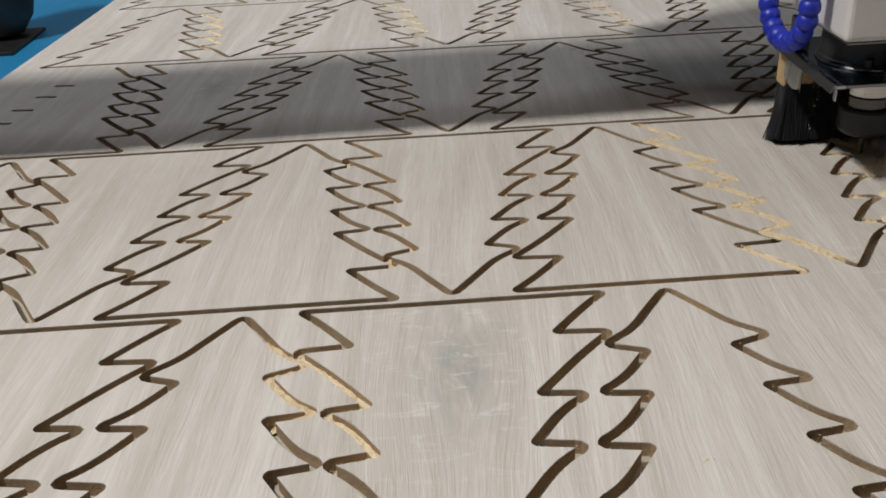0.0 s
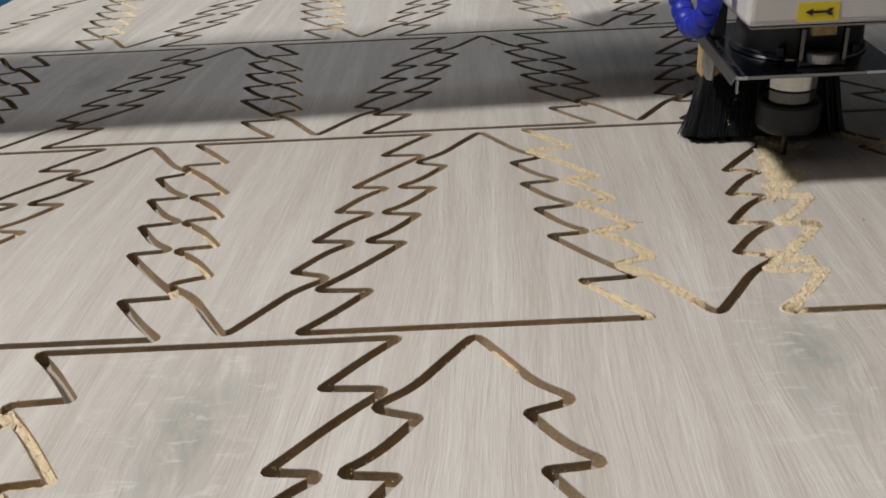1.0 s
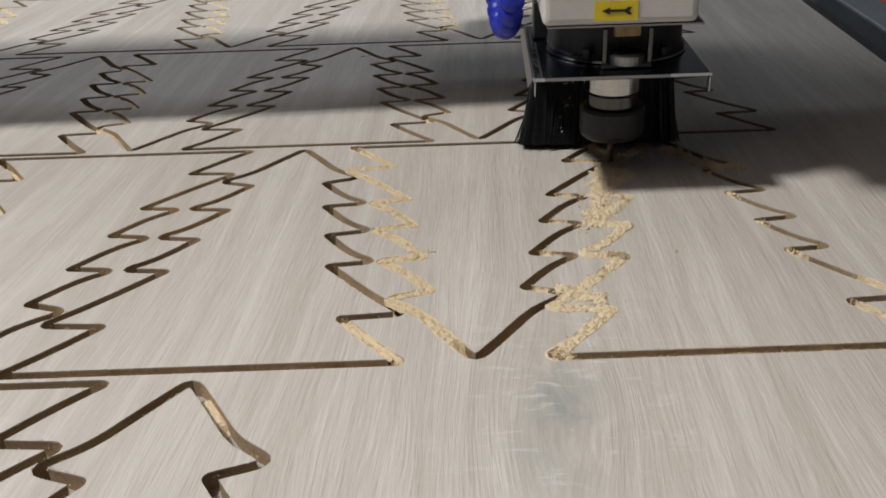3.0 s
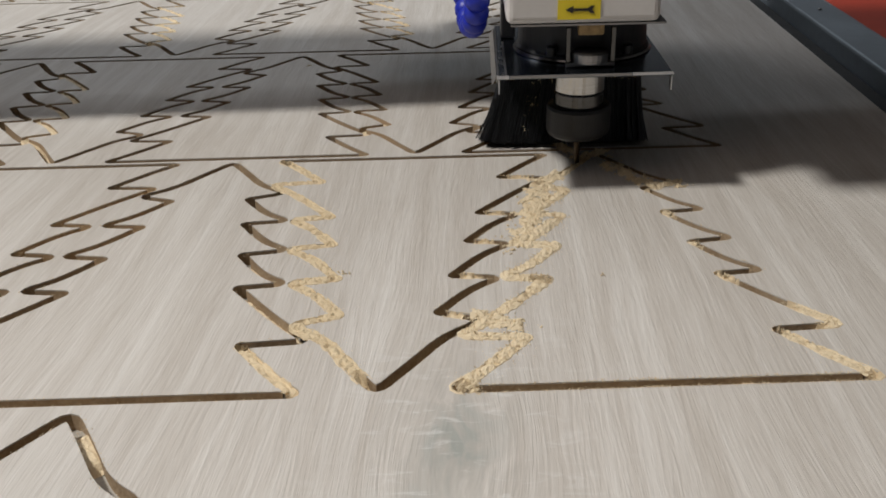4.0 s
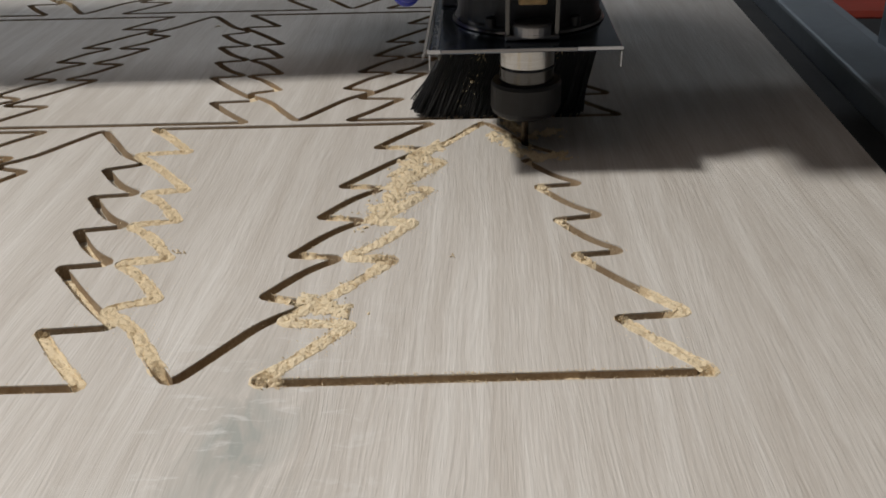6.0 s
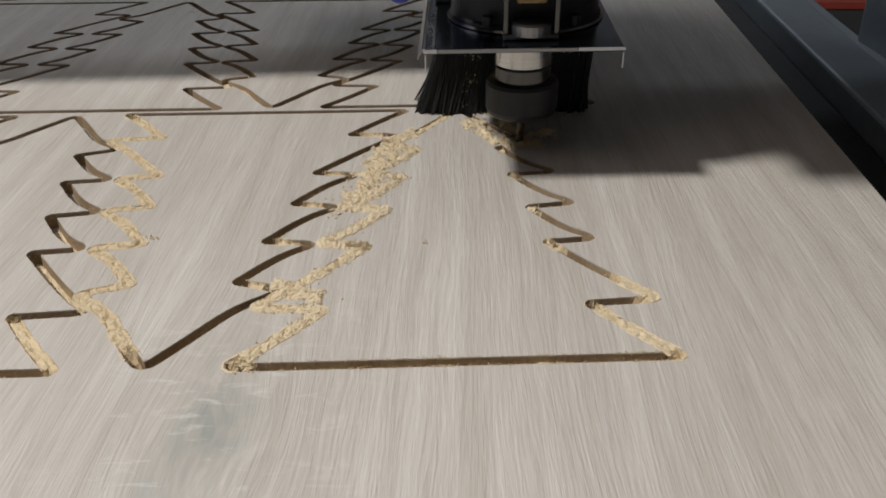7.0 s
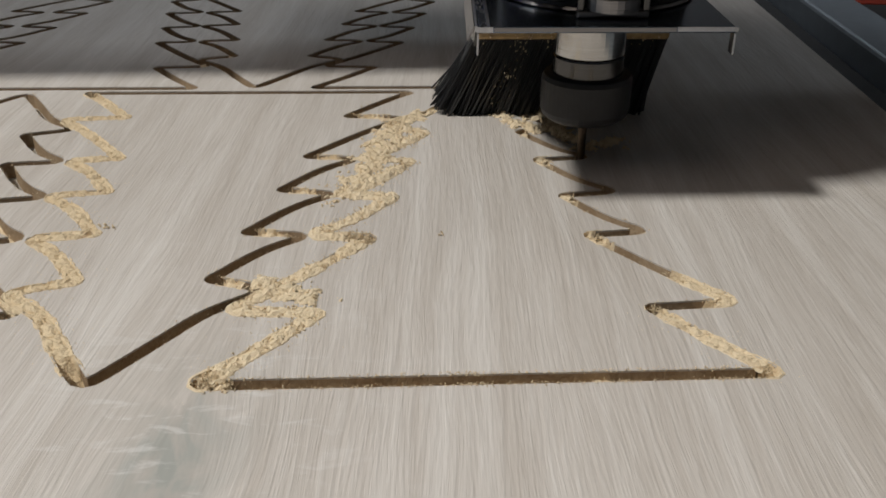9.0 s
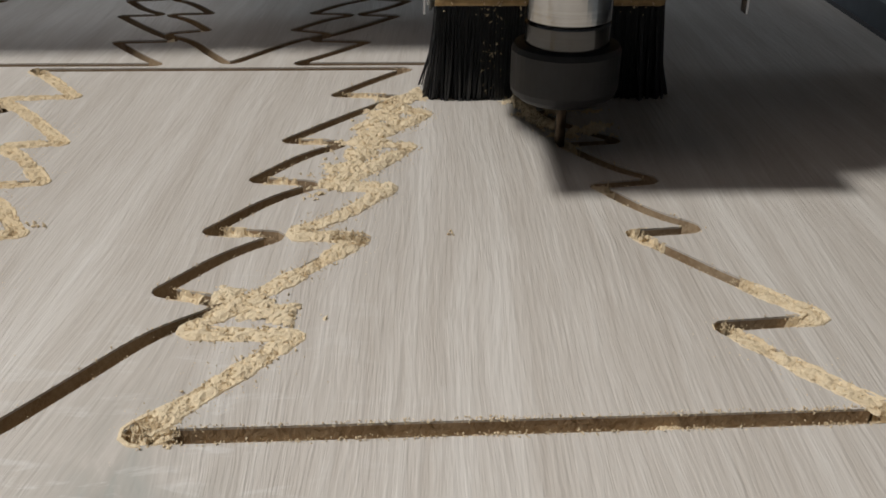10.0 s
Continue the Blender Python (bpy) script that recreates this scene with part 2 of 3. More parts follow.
def lathe(profile, seg=40, bm=None, centre=(0, 0, 0)):
    """A turned body round z from (radius, height) pairs."""
    bm = bm or bmesh.new()
    rings = []
    for r, z in profile:
        rings.append([bm.verts.new((centre[0] + r * math.cos(2 * math.pi * i / seg), centre[1] + r * math.sin(2 * math.pi * i / seg), centre[2] + z)) for i in range(seg)])
    for a, b in zip(rings, rings[1:]):
        for i in range(seg):
            bm.faces.new((a[i], a[(i + 1) % seg], b[(i + 1) % seg], b[i]))
    bm.faces.new(rings[0][::-1])
    bm.faces.new(rings[-1])
    return bm


# ---------------------------------------------------------------- the room, unseen, added for reflections and bounce
def room():
    for name, lo, hi, mat in (("floor", (-4.2, -4.2, -0.95), (4.2, 4.2, -0.85), CONCRETE),
                              ("ceiling", (-4.2, -4.2, 3.0), (4.2, 4.2, 3.1), PLASTER),
                              ("wall_north", (-4.2, 4.0, -0.85), (4.2, 4.2, 3.0), PLASTER),
                              ("wall_south", (-4.2, -4.2, -0.85), (4.2, -4.0, 3.0), PLASTER),
                              ("wall_east", (4.0, -4.0, -0.85), (4.2, 4.0, 3.0), PLASTER),
                              ("wall_west", (-4.2, -4.0, -0.85), (-4.0, 4.0, 3.0), PLASTER)):
        tagged(part(name, box(lo, hi), mat), kind="structure")
    # bodies of the added fill panels, out of view
    for (px, py), half, _, _ in FILL_PANELS:
        lamp = empty("fill_panel", pose(px, py, 2.95), "unseen fill light panel added overhead, white with a glowing diffuser", "lamp", "ceiling lights")
        part("frame", box((-0.85, -half - 0.05, 0.0), (0.85, half + 0.05, 0.05), 0.01), WHITE_PAINT, lamp)
        part("diffuser", box((-0.8, -half, -0.012), (0.8, half, -0.002)), FILL_GLOW, lamp)
    w = empty("work_lamp", look(key_at, (0.2, 0.15, 0)), "black metal work lamp hanging from the ceiling", "lamp")
    part("housing", box((-0.12, -0.12, 0.004), (0.12, 0.12, 0.06), 0.01), BLACK_PLASTIC, w)
    part("stem", lathe(((0.012, 0.06), (0.012, 0.85)), 16), DARK_STEEL, w)


room()

# ---------------------------------------------------------------- the cut panel
# Half profile of one fir tree: half width and height of each corner, from the foot to the tip.
HALF = ((0.0652, 0.0), (0.0413, 0.0295), (0.0638, 0.0312), (0.0313, 0.0705), (0.0487, 0.0724), (0.0268, 0.0985),
        (0.0444, 0.1013), (0.0213, 0.1285), (0.0394, 0.1304), (0.0170, 0.156), (0.0335, 0.1618))
TIP = 0.2035
GROOVE = 0.0041
BOUGH_SAG = 0.055
DEPTH = 0.0058
PITCH_X = 0.178
ROW_Y = {-1: -0.2095, 0: 0.0, 1: 0.2095, 2: 0.424, 3: 0.639, 4: 0.854}
SKEW = 0.06  # the board lies a little askew to the gantry
RIM = ((-0.383, -0.42), (0.395, -0.42), (0.4265, 1.15), (-0.383, 1.15))


def fillet(pts, radii, closed=True):
    """Rounds each corner of a polyline; returns points and, for each, the number of its corner (fractions between)."""
    out, tag = [], []
    n = len(pts)
    for i in range(n):
        p, a, b = pts[i], pts[i - 1], pts[(i + 1) % n]
        u, v = (a - p), (b - p)
        r = min(radii[i], u.length * 0.4, v.length * 0.4)
        s, e = p + u.normalized() * r, p + v.normalized() * r
        for k in range(5):
            q = k / 4
            out.append(s * (1 - q) ** 2 + p * 2 * q * (1 - q) + e * q * q)
            tag.append(i + (q - 0.5) * 0.1)
    return out, tag


def tree_line(step):
    """The cutter's line round one tree that stands at the origin, resampled, with corner numbers."""
    left = [Vector((-w, h)) for w, h in HALF]
    crown = [Vector((-0.0200, 0.1722)), Vector((-0.0092, 0.1895)), Vector((0.0, TIP)), Vector((0.0092, 0.1895)), Vector((0.0200, 0.1722))]
    right = [Vector((w, h)) for w, h in reversed(HALF)]
    pts = left + crown + right
    side = [0.003] + [0.0014, 0.0046] * 5
    side[-1] = 0.006
    radii = side + [0.008, 0.006, 0.005, 0.006, 0.008] + side[::-1]
    corners = pts
    pts, tag = fillet(pts, radii)
    out, tags = [], []
    for i in range(len(pts)):
        a, b = pts[i], pts[(i + 1) % len(pts)]
        ta, tb = tag[i], tag[(i + 1) % len(pts)]
        if tb < ta:
            tb += len(left) + len(crown) + len(right)
        n = max(1, round((b - a).length / step))
        for k in range(n):
            out.append(a.lerp(b, k / n))
            tags.append(ta + (tb - ta) * k / n)
    # the upper edge of each bough sags towards the trunk, flattening out at its point
    last = len(corners) - 1
    for i, t in enumerate(tags):
        k = min(int(t), last)
        f = t - k
        bough = k if k < 10 and k % 2 == 0 else (k + 1 if 17 <= k <= 25 and k % 2 == 1 else None)
        if bough is None or t < 0 or t > last:
            continue
        if bough != k:
            f = 1 - f
        point, notch = corners[bough], corners[bough + 1 if k < 10 else bough - 1]
        d = notch - point
        side_way = Vector((d.y, -d.x)) if k < 10 else Vector((-d.y, d.x))
        sag = 0.018 if bough in (0, 2, 24, 26) else BOUGH_SAG
        out[i] = out[i] + side_way * (sag * f * (1 - f) ** 1.6 / 0.177)
    return out, tags


UPRIGHT, INVERTED = [], []
for row in range(-1, 5):
    for col in (-2, -1, 0, 1):
        if row == -1 and col == 1:
            continue
        UPRIGHT.append((col, row))
    for col in (-2, -1, 0):
        if row == -1 and col == 0:
            continue
        INVERTED.append((col, row))


def place(col, row, flipped):
    x = 0.0645 + (PITCH_X if col > 0 else 0.181) * col
    if flipped:
        return Vector((x + 0.089, ROW_Y[row] + 0.2030)), -1.0
    return Vector((x, ROW_Y[row] - 0.0005)), 1.0


def skewed(p):
    return Vector((p.x + SKEW * p.y, p.y))


def placed_line(col, row, flipped, step=None, half_cut=False):
    o, s = place(col, row, flipped)
    line, tags = tree_line(step or (0.0016 if row in (-1, 0) else 0.0032))
    if row == 1 and col == -2 and not flipped and not half_cut:
        return [], []
    return [skewed(o + s * p) for p in line], tags


def offset_loop(line, d):
    out = []
    for i in range(len(line)):
        t = (line[(i + 1) % len(line)] - line[i - 1])
        t.normalize()
        out.append(line[i] + Vector((-t.y, t.x)) * d)
    return out


def wood_panel():
    from mathutils.geometry import delaunay_2d_cdt
    verts, edges, lines = [], [], []
    for flipped, spots in ((False, UPRIGHT), (True, INVERTED)):
        for col, row in spots:
            line, _ = placed_line(col, row, flipped)
            if not line:
                continue
            lines.append(np.array([tuple(p) for p in line]))
            for d in (-GROOVE / 2, GROOVE / 2):
                loop = offset_loop(line, d)
                s = len(verts)
                verts += loop
                edges += [(s + i, s + (i + 1) % len(loop)) for i in range(len(loop))]
    # a tree of the second row whose left edge was cut only along its ledges
    line, tags = placed_line(-2, 1, False, half_cut=True)
    seg = [p for p, t in zip(line, tags) if 13.0 <= t]
    lines.append(np.array([tuple(p) for p in seg] + [tuple(p) for p in seg[::-1]]))
    norm = []
    for i in range(len(seg)):
        d = (seg[min(i + 1, len(seg) - 1)] - seg[max(i - 1, 0)]).normalized()
        norm.append(Vector((-d.y, d.x)) * GROOVE / 2)
    loop = [p + n for p, n in zip(seg, norm)] + [p - n for p, n in zip(seg[::-1], norm[::-1])]
    s = len(verts)
    verts += loop
    edges += [(s + i, s + (i + 1) % len(loop)) for i in range(len(loop))]
    o, _ = place(-2, 1, False)
    for w, h in HALF[1::2]:
        for sgn in (-1,):
            a = o + Vector((sgn * w, h))
            b = o + Vector((sgn * (w + 0.016), h + 0.002))
            a, b = skewed(a), skewed(b)
            seg = [a.lerp(b, k / 8) for k in range(9)]
            lines.append(np.array([tuple(p) for p in seg] + [tuple(p) for p in seg[::-1]]))
            n = Vector((-(b - a).y, (b - a).x)).normalized() * GROOVE / 2
            loop = [p + n for p in seg] + [p - n for p in seg[::-1]]
            s = len(verts)
            verts += loop
            edges += [(s + i, s + (i + 1) % len(loop)) for i in range(len(loop))]
    s = len(verts)
    verts += [skewed(Vector(q)) for q in RIM]
    edges += [(s + i, s + (i + 1) % 4) for i in range(4)]
    vs, _, fs, *_ = delaunay_2d_cdt(verts, edges, [], 0, 1e-6)
    V = np.array([tuple(v) for v in vs])
    F = np.array([tuple(f) for f in fs])
    C = V[F].mean(axis=1)
    dist = np.full(len(F), 1.0)
    for L in lines:
        lo, hi = L.min(axis=0) - 0.003, L.max(axis=0) + 0.003
        near = np.where(((C > lo) & (C < hi)).all(axis=1))[0]
        A, B = L, np.roll(L, -1, axis=0)
        AB = B - A
        den = np.maximum((AB ** 2).sum(axis=1), 1e-14)
        for ch in np.array_split(near, max(1, len(near) // 800)):
            if not len(ch):
                continue
            ap = C[ch][:, None, :] - A[None]
            tt = np.clip((ap * AB[None]).sum(axis=2) / den[None], 0, 1)
            d = np.sqrt(((ap - tt[:, :, None] * AB[None]) ** 2).sum(axis=2)).min(axis=1)
            dist[ch] = np.minimum(dist[ch], d)
    groove = dist < GROOVE / 2 * 0.985
    # neighbours over edges
    owner = {}
    for fi, f in enumerate(F):
        for k in range(3):
            a, b = int(f[k]), int(f[(k + 1) % 3])
            owner.setdefault((min(a, b), max(a, b)), []).append(fi)
    comp = list(range(len(F)))

    def root(i):
        while comp[i] != i:
            comp[i] = comp[comp[i]]
            i = comp[i]
        return i

    for fl in owner.values():
        if len(fl) == 2 and not groove[fl[0]] and not groove[fl[1]]:
            comp[root(fl[0])] = root(fl[1])
    area = np.abs(np.cross(V[F[:, 1]] - V[F[:, 0]], V[F[:, 2]] - V[F[:, 0]])) / 2
    sizes = {}
    for i in range(len(F)):
        if not groove[i]:
            r = root(i)
            sizes[r] = sizes.get(r, 0) + area[i]
    main = max(sizes, key=sizes.get)
    regions = {}
    for i in range(len(F)):
        if not groove[i]:
            r = root(i)
            regions.setdefault(r if sizes[r] > 0.004 else main, []).append(i)
    panel = empty("wood_panel", pose(0, 0, 0), "pale whitewashed oak laminate board with fir tree shapes routed into it", "board")
    for r, tris in regions.items():
        used, vv, ff, mi = {}, [], [], []

        def vid(i, z):
            if (i, z) not in used:
                used[(i, z)] = len(vv)
                vv.append((V[i][0], V[i][1], z))
            return used[(i, z)]

        own = set(tris)
        for i in tris:
            a, b, c = (int(q) for q in F[i])
            if np.cross(V[b] - V[a], V[c] - V[a]) < 0:
                b, c = c, b
            ff.append((vid(a, 0.0), vid(b, 0.0), vid(c, 0.0)))
            mi.append(0)
            for p, q in ((a, b), (b, c), (c, a)):
                fl = owner[(min(p, q), max(p, q))]
                if len(fl) == 1 or any(groove[x] for x in fl):
                    z = -DEPTH if len(fl) == 2 else -0.012
                    ff.append((vid(p, 0.0), vid(p, -0.0005), vid(q, -0.0005), vid(q, 0.0)))
                    mi.append(0)
                    ff.append((vid(p, -0.0005), vid(p, z), vid(q, z), vid(q, -0.0005)))
                    mi.append(1)
        if r == main:
            for i in np.where(groove)[0]:
                a, b, c = (int(q) for q in F[i])
                if np.cross(V[b] - V[a], V[c] - V[a]) < 0:
                    b, c = c, b
                ff.append((vid(a, -DEPTH), vid(b, -DEPTH), vid(c, -DEPTH)))
                mi.append(2)
            s = len(vv)
            vv += [(*skewed(Vector(q)), -0.012) for q in RIM]
            ff.append((s + 3, s + 2, s + 1, s))
            mi.append(1)
        data_part("sheet" if r == main else "tree_cutout", vv, ff, [OAK, MDF, FLOOR_CUT], panel, index=mi)
    return panel


wood_panel()


# ---------------------------------------------------------------- machine bed, rail and things beside it
def machine_bed():
    bed = empty("machine_table", pose(0, 0, -0.85, 0, 0, -4.5), "black topped router table with a grey aluminium side rail", "machine table")
    z = 0.85
    part("table_top", box((-0.40, -0.6, z - 0.05), (0.4305, 1.6, z - 0.0125), 0.002), RUBBER, bed)
    part("side_rail", box((0.431, -0.6, z - 0.06), (0.4625, 1.6, z + 0.001), 0.002), ALU, bed, "grey aluminium rail")
    part("rail_flange", box((0.463, -0.6, z - 0.08), (0.490, 1.6, z - 0.014), 0.002), ALU, bed)
    for y in (-0.35, 0.1, 0.55, 1.0):
        part("rail_screw", lathe(((0.0016, z + 0.0012), (0.0016, z + 0.002), (0.0012, z + 0.0024)), 14, centre=(0.447, y, 0)), DARK_STEEL, bed)
    for x in (-0.36, 0.4):
        for y in (-0.5, 1.5):
            part("leg", box((x - 0.03, y - 0.03, 0), (x + 0.03, y + 0.03, z - 0.05), 0.004), ALU, bed)


machine_bed()


def side_things():
    c = empty("machine_cabinet", pose(0.522, 0.48, -0.85, 0, 0, -4.5), "red enamelled machine cabinet beside the table", "cabinet")
    part("body", box((0.0, -0.02, 0.0), (0.5, 1.1, 0.83), 0.01), RED_PAINT, c)
    part("side_cover", box((0.0, -0.9, 0.0), (0.5, -0.023, 0.83), 0.01), BLACK_PLASTIC, c, "black side cover")
    b = empty("blue_cabinet", pose(-0.43, 0.5, -0.85, 0, 0, -3.43), "blue enamelled steel machine cover beside the table", "cabinet")
    part("body", box((-0.6, -0.8, 0.0), (0.0, 1.3, 0.772), 0.01), BLUE_PAINT, b)
    part("lid", box((-0.61, -0.81, 0.7725), (0.006, 1.31, 0.80), 0.004), BLUE_PAINT, b, "blue enamelled top sheet")
    part("edge_trim", box((0.0065, -0.8, 0.775), (0.0145, 1.3, 0.806), 0.002), BLACK_PLASTIC, b, "dark edge strip")
    m = empty("machine_hood", pose(-0.500, 0.76, -0.05), "grey brown rounded machine hood on the blue cover", "machine hood")
    part("shell", lathe(((0.018, 0.004), (0.030, 0.007), (0.042, 0.024), (0.050, 0.055), (0.052, 0.20), (0.045, 0.21)), 40), GREY_COVER, m, smooth=True)
    part("base_plate", box((-0.05, -0.085, 0.0), (0.044, 0.03, 0.0037), 0.001), BLACK_PLASTIC, m, "black base plate")


side_things()


# ---------------------------------------------------------------- sawdust
def chip(verts, faces, at, size, rnd):
    """One crumb: a squashed, crooked octahedron."""
    ax = Euler((rnd.uniform(0, 6.3), rnd.uniform(0, 6.3), rnd.uniform(0, 6.3))).to_matrix()
    s = len(verts)
    sx, sy, sz = size * rnd.uniform(0.6, 1.5), size * rnd.uniform(0.4, 0.9), size * rnd.uniform(0.35, 0.8)
    for p in ((sx, 0, 0), (0, sy, 0), (-sx, 0, 0), (0, -sy, 0), (0, 0, sz), (0, 0, -sz)):
        v = ax @ Vector(p) * rnd.uniform(0.7, 1.2)
        verts.append((at[0] + v.x, at[1] + v.y, at[2] + v.z))
    for a, b in ((0, 1), (1, 2), (2, 3), (3, 0)):
        faces.append((s + a, s + b, s + 4))
        faces.append((s + b, s + a, s + 5))


def dust_run(name, label, line, tags, lo, hi, level, heap, spread, per_mm, seed, size=0.00027, halo=0.0):
    """Sawdust lying in and beside a stretch of groove: a lumpy ribbon and loose crumbs."""
    rnd = random.Random(seed)
    level = max(level, -0.85 * DEPTH)
    idx = [i for i, t in enumerate(tags) if lo <= t <= hi]
    verts, faces = [], []
    cols = 13
    prev = None
    run = 0.0
    for k, i in enumerate(idx):
        p = line[i]
        t = (line[(i + 1) % len(line)] - line[i - 1]).normalized()
        n = Vector((-t.y, t.x))
        base = len(verts)
        ends = min(1.0, k / 12, (len(idx) - 1 - k) / 12)
        taper = max(1.0, min(10.0, len(idx) / 7))
        floor = -DEPTH + (level + DEPTH) * min(1.0, k / taper, (len(idx) - 1 - k) / taper)
        lift = noise.noise((p.x * 130, p.y * 130, seed)) * 0.5 + 0.5
        wide = GROOVE * 0.5 * (1.0 + (1.5 * spread / 0.004) * max(0.0, lift - 0.15 + 0.25 * noise.noise((p.x * 420, p.y * 420, seed + 9))))
        for c in range(cols):
            u = c / (cols - 1) * 2 - 1
            off = u * wide + 0.0005 * noise.noise((p.x * 700, p.y * 700, c * 0.7))
            hump = (1 - u * u)
            q = p + n * off
            z = floor + heap * hump * lift * ends + 0.0008 * noise.noise((q.x * 420, q.y * 420, seed)) + 0.0004 * noise.noise((q.x * 1100, q.y * 1100, seed + 5.0))
            if level > -0.002 and abs(off) > GROOVE / 2 - 0.0001:
                z = max(z, 0.00012 + 0.0003 * hump)
            if abs(u) > 0.95:
                z = -0.0004 if wide > GROOVE * 0.54 and level > -0.002 else min(z, -0.0012)
            verts.append((q.x, q.y, z))
        if prev is not None:
            for c in range(cols - 1):
                faces.append((prev + c, prev + c + 1, base + c + 1, base + c))
        prev = base
        step = (line[(i + 1) % len(line)] - p).length * 1000
        for _ in range(int(step * per_mm * 0.8) + (rnd.random() < (step * per_mm * 0.8) % 1)):
            d = rnd.gauss(0, spread * 0.42)
            q = p + n * d + t * rnd.uniform(-0.001, 0.001)
            inside = abs(d) < GROOVE / 2
            s = size * rnd.choice((0.4, 0.5, 0.6, 0.8, 1.0, 1.3) if heap < 0.0012 else (0.5, 0.6, 0.8, 1.0, 1.3, 1.8))
            z = (level + heap * lift * rnd.uniform(0.3, 1.0)) if inside else s * 0.3 + max(0, heap * lift * 0.8 * (1 - abs(d) / (2.2 * spread)) * rnd.random())
            chip(verts, faces, (q.x, q.y, z), s, rnd)
        for _ in range(int(step * halo + rnd.random())):
            q = p + n * rnd.gauss(0, 0.0042) + t * rnd.uniform(-0.001, 0.001)
            chip(verts, faces, (q.x, q.y, 0.00005), rnd.choice((0.00008, 0.0001, 0.00014, 0.0002)), rnd)
    ob = data_part(name, verts, faces, [DUST])
    return tagged(ob, label, "sawdust", kind="stuff")


def burrs(label, line, tags, lo, hi, per_mm, seed):
    """Torn fibres and crumbs clinging to both lips of a groove."""
    rnd = random.Random(seed)
    verts, faces = [], []
    for i, t in enumerate(tags):
        if not lo <= t <= hi:
            continue
        p = line[i]
        d = (line[(i + 1) % len(line)] - line[i - 1]).normalized()
        n = Vector((-d.y, d.x))
        step = (line[(i + 1) % len(line)] - p).length * 1000
        thick = 0.4 + 1.3 * max(0.0, noise.noise((p.x * 90, p.y * 90, seed)))
        for _ in range(int(step * per_mm * thick + rnd.random())):
            side = rnd.choice((-1, 1))
            s = rnd.choice((0.0001, 0.00014, 0.0002, 0.0003))
            q = p + n * side * (GROOVE / 2 + rnd.gauss(0.0001, 0.0004)) + d * rnd.uniform(-0.001, 0.001)
            chip(verts, faces, (q.x, q.y, rnd.uniform(-0.0002, 0.0004)), s, rnd)
    return tagged(data_part("wood_fibres", verts, faces, [DUST]), label, "sawdust", kind="stuff")


def mound(label, spine, half, height, seed):
    """A loose drift of sawdust over a stretch of board, with an uneven rim."""
    rnd = random.Random(seed)
    cell = 0.0007
    xs = [p[0] for p in spine]
    ys = [p[1] for p in spine]
    nx, ny = int((max(xs) - min(xs) + 4 * half) / cell), int((max(ys) - min(ys) + 4 * half) / cell)
    x0, y0 = min(xs) - 2 * half, min(ys) - 2 * half
    verts, faces, ids = [], [], {}
    segs = [(Vector(a), Vector(b)) for a, b in zip(spine, spine[1:])]
    for j in range(ny):
        for i in range(nx):
            p = Vector((x0 + i * cell, y0 + j * cell))
            d = 1.0
            for a, b in segs:
                ab = b - a
                t = max(0.0, min(1.0, (p - a).dot(ab) / ab.length_squared))
                d = min(d, (p - a - ab * t).length)
            r = 1 - d / half
            z = height * (r + 0.9 * noise.noise((p.x * 210, p.y * 210, seed)) + 0.5 * noise.noise((p.x * 520, p.y * 520, seed + 3)) - 0.32)
            z = min(z, height * (0.75 + 0.5 * noise.noise((p.x * 700, p.y * 700, seed)))) + 0.00035 * noise.noise((p.x * 1500, p.y * 1500, 7.7))
            if r > -0.6 and z > -0.0002:
                q = skewed(p)
                ids[(i, j)] = len(verts)
                verts.append((q.x + rnd.uniform(-1, 1) * cell * 0.25, q.y + rnd.uniform(-1, 1) * cell * 0.25, z))
    for (i, j), k in ids.items():
        c = [ids.get(q) for q in ((i + 1, j), (i + 1, j + 1), (i, j + 1))]
        if None not in c:
            faces.append((k, *c))
    n = len(faces)
    for k in range(0, len(verts), 3):
        v = verts[k] if k < n else None
        if v:
            chip(verts, faces, (v[0] + rnd.gauss(0, 0.0008), v[1] + rnd.gauss(0, 0.0008), max(0.0001, v[2])), rnd.choice((0.00015, 0.0002, 0.0003, 0.0005, 0.0008)), rnd)
    return tagged(data_part("sawdust", verts, faces, [DUST]), label, "sawdust", kind="stuff")


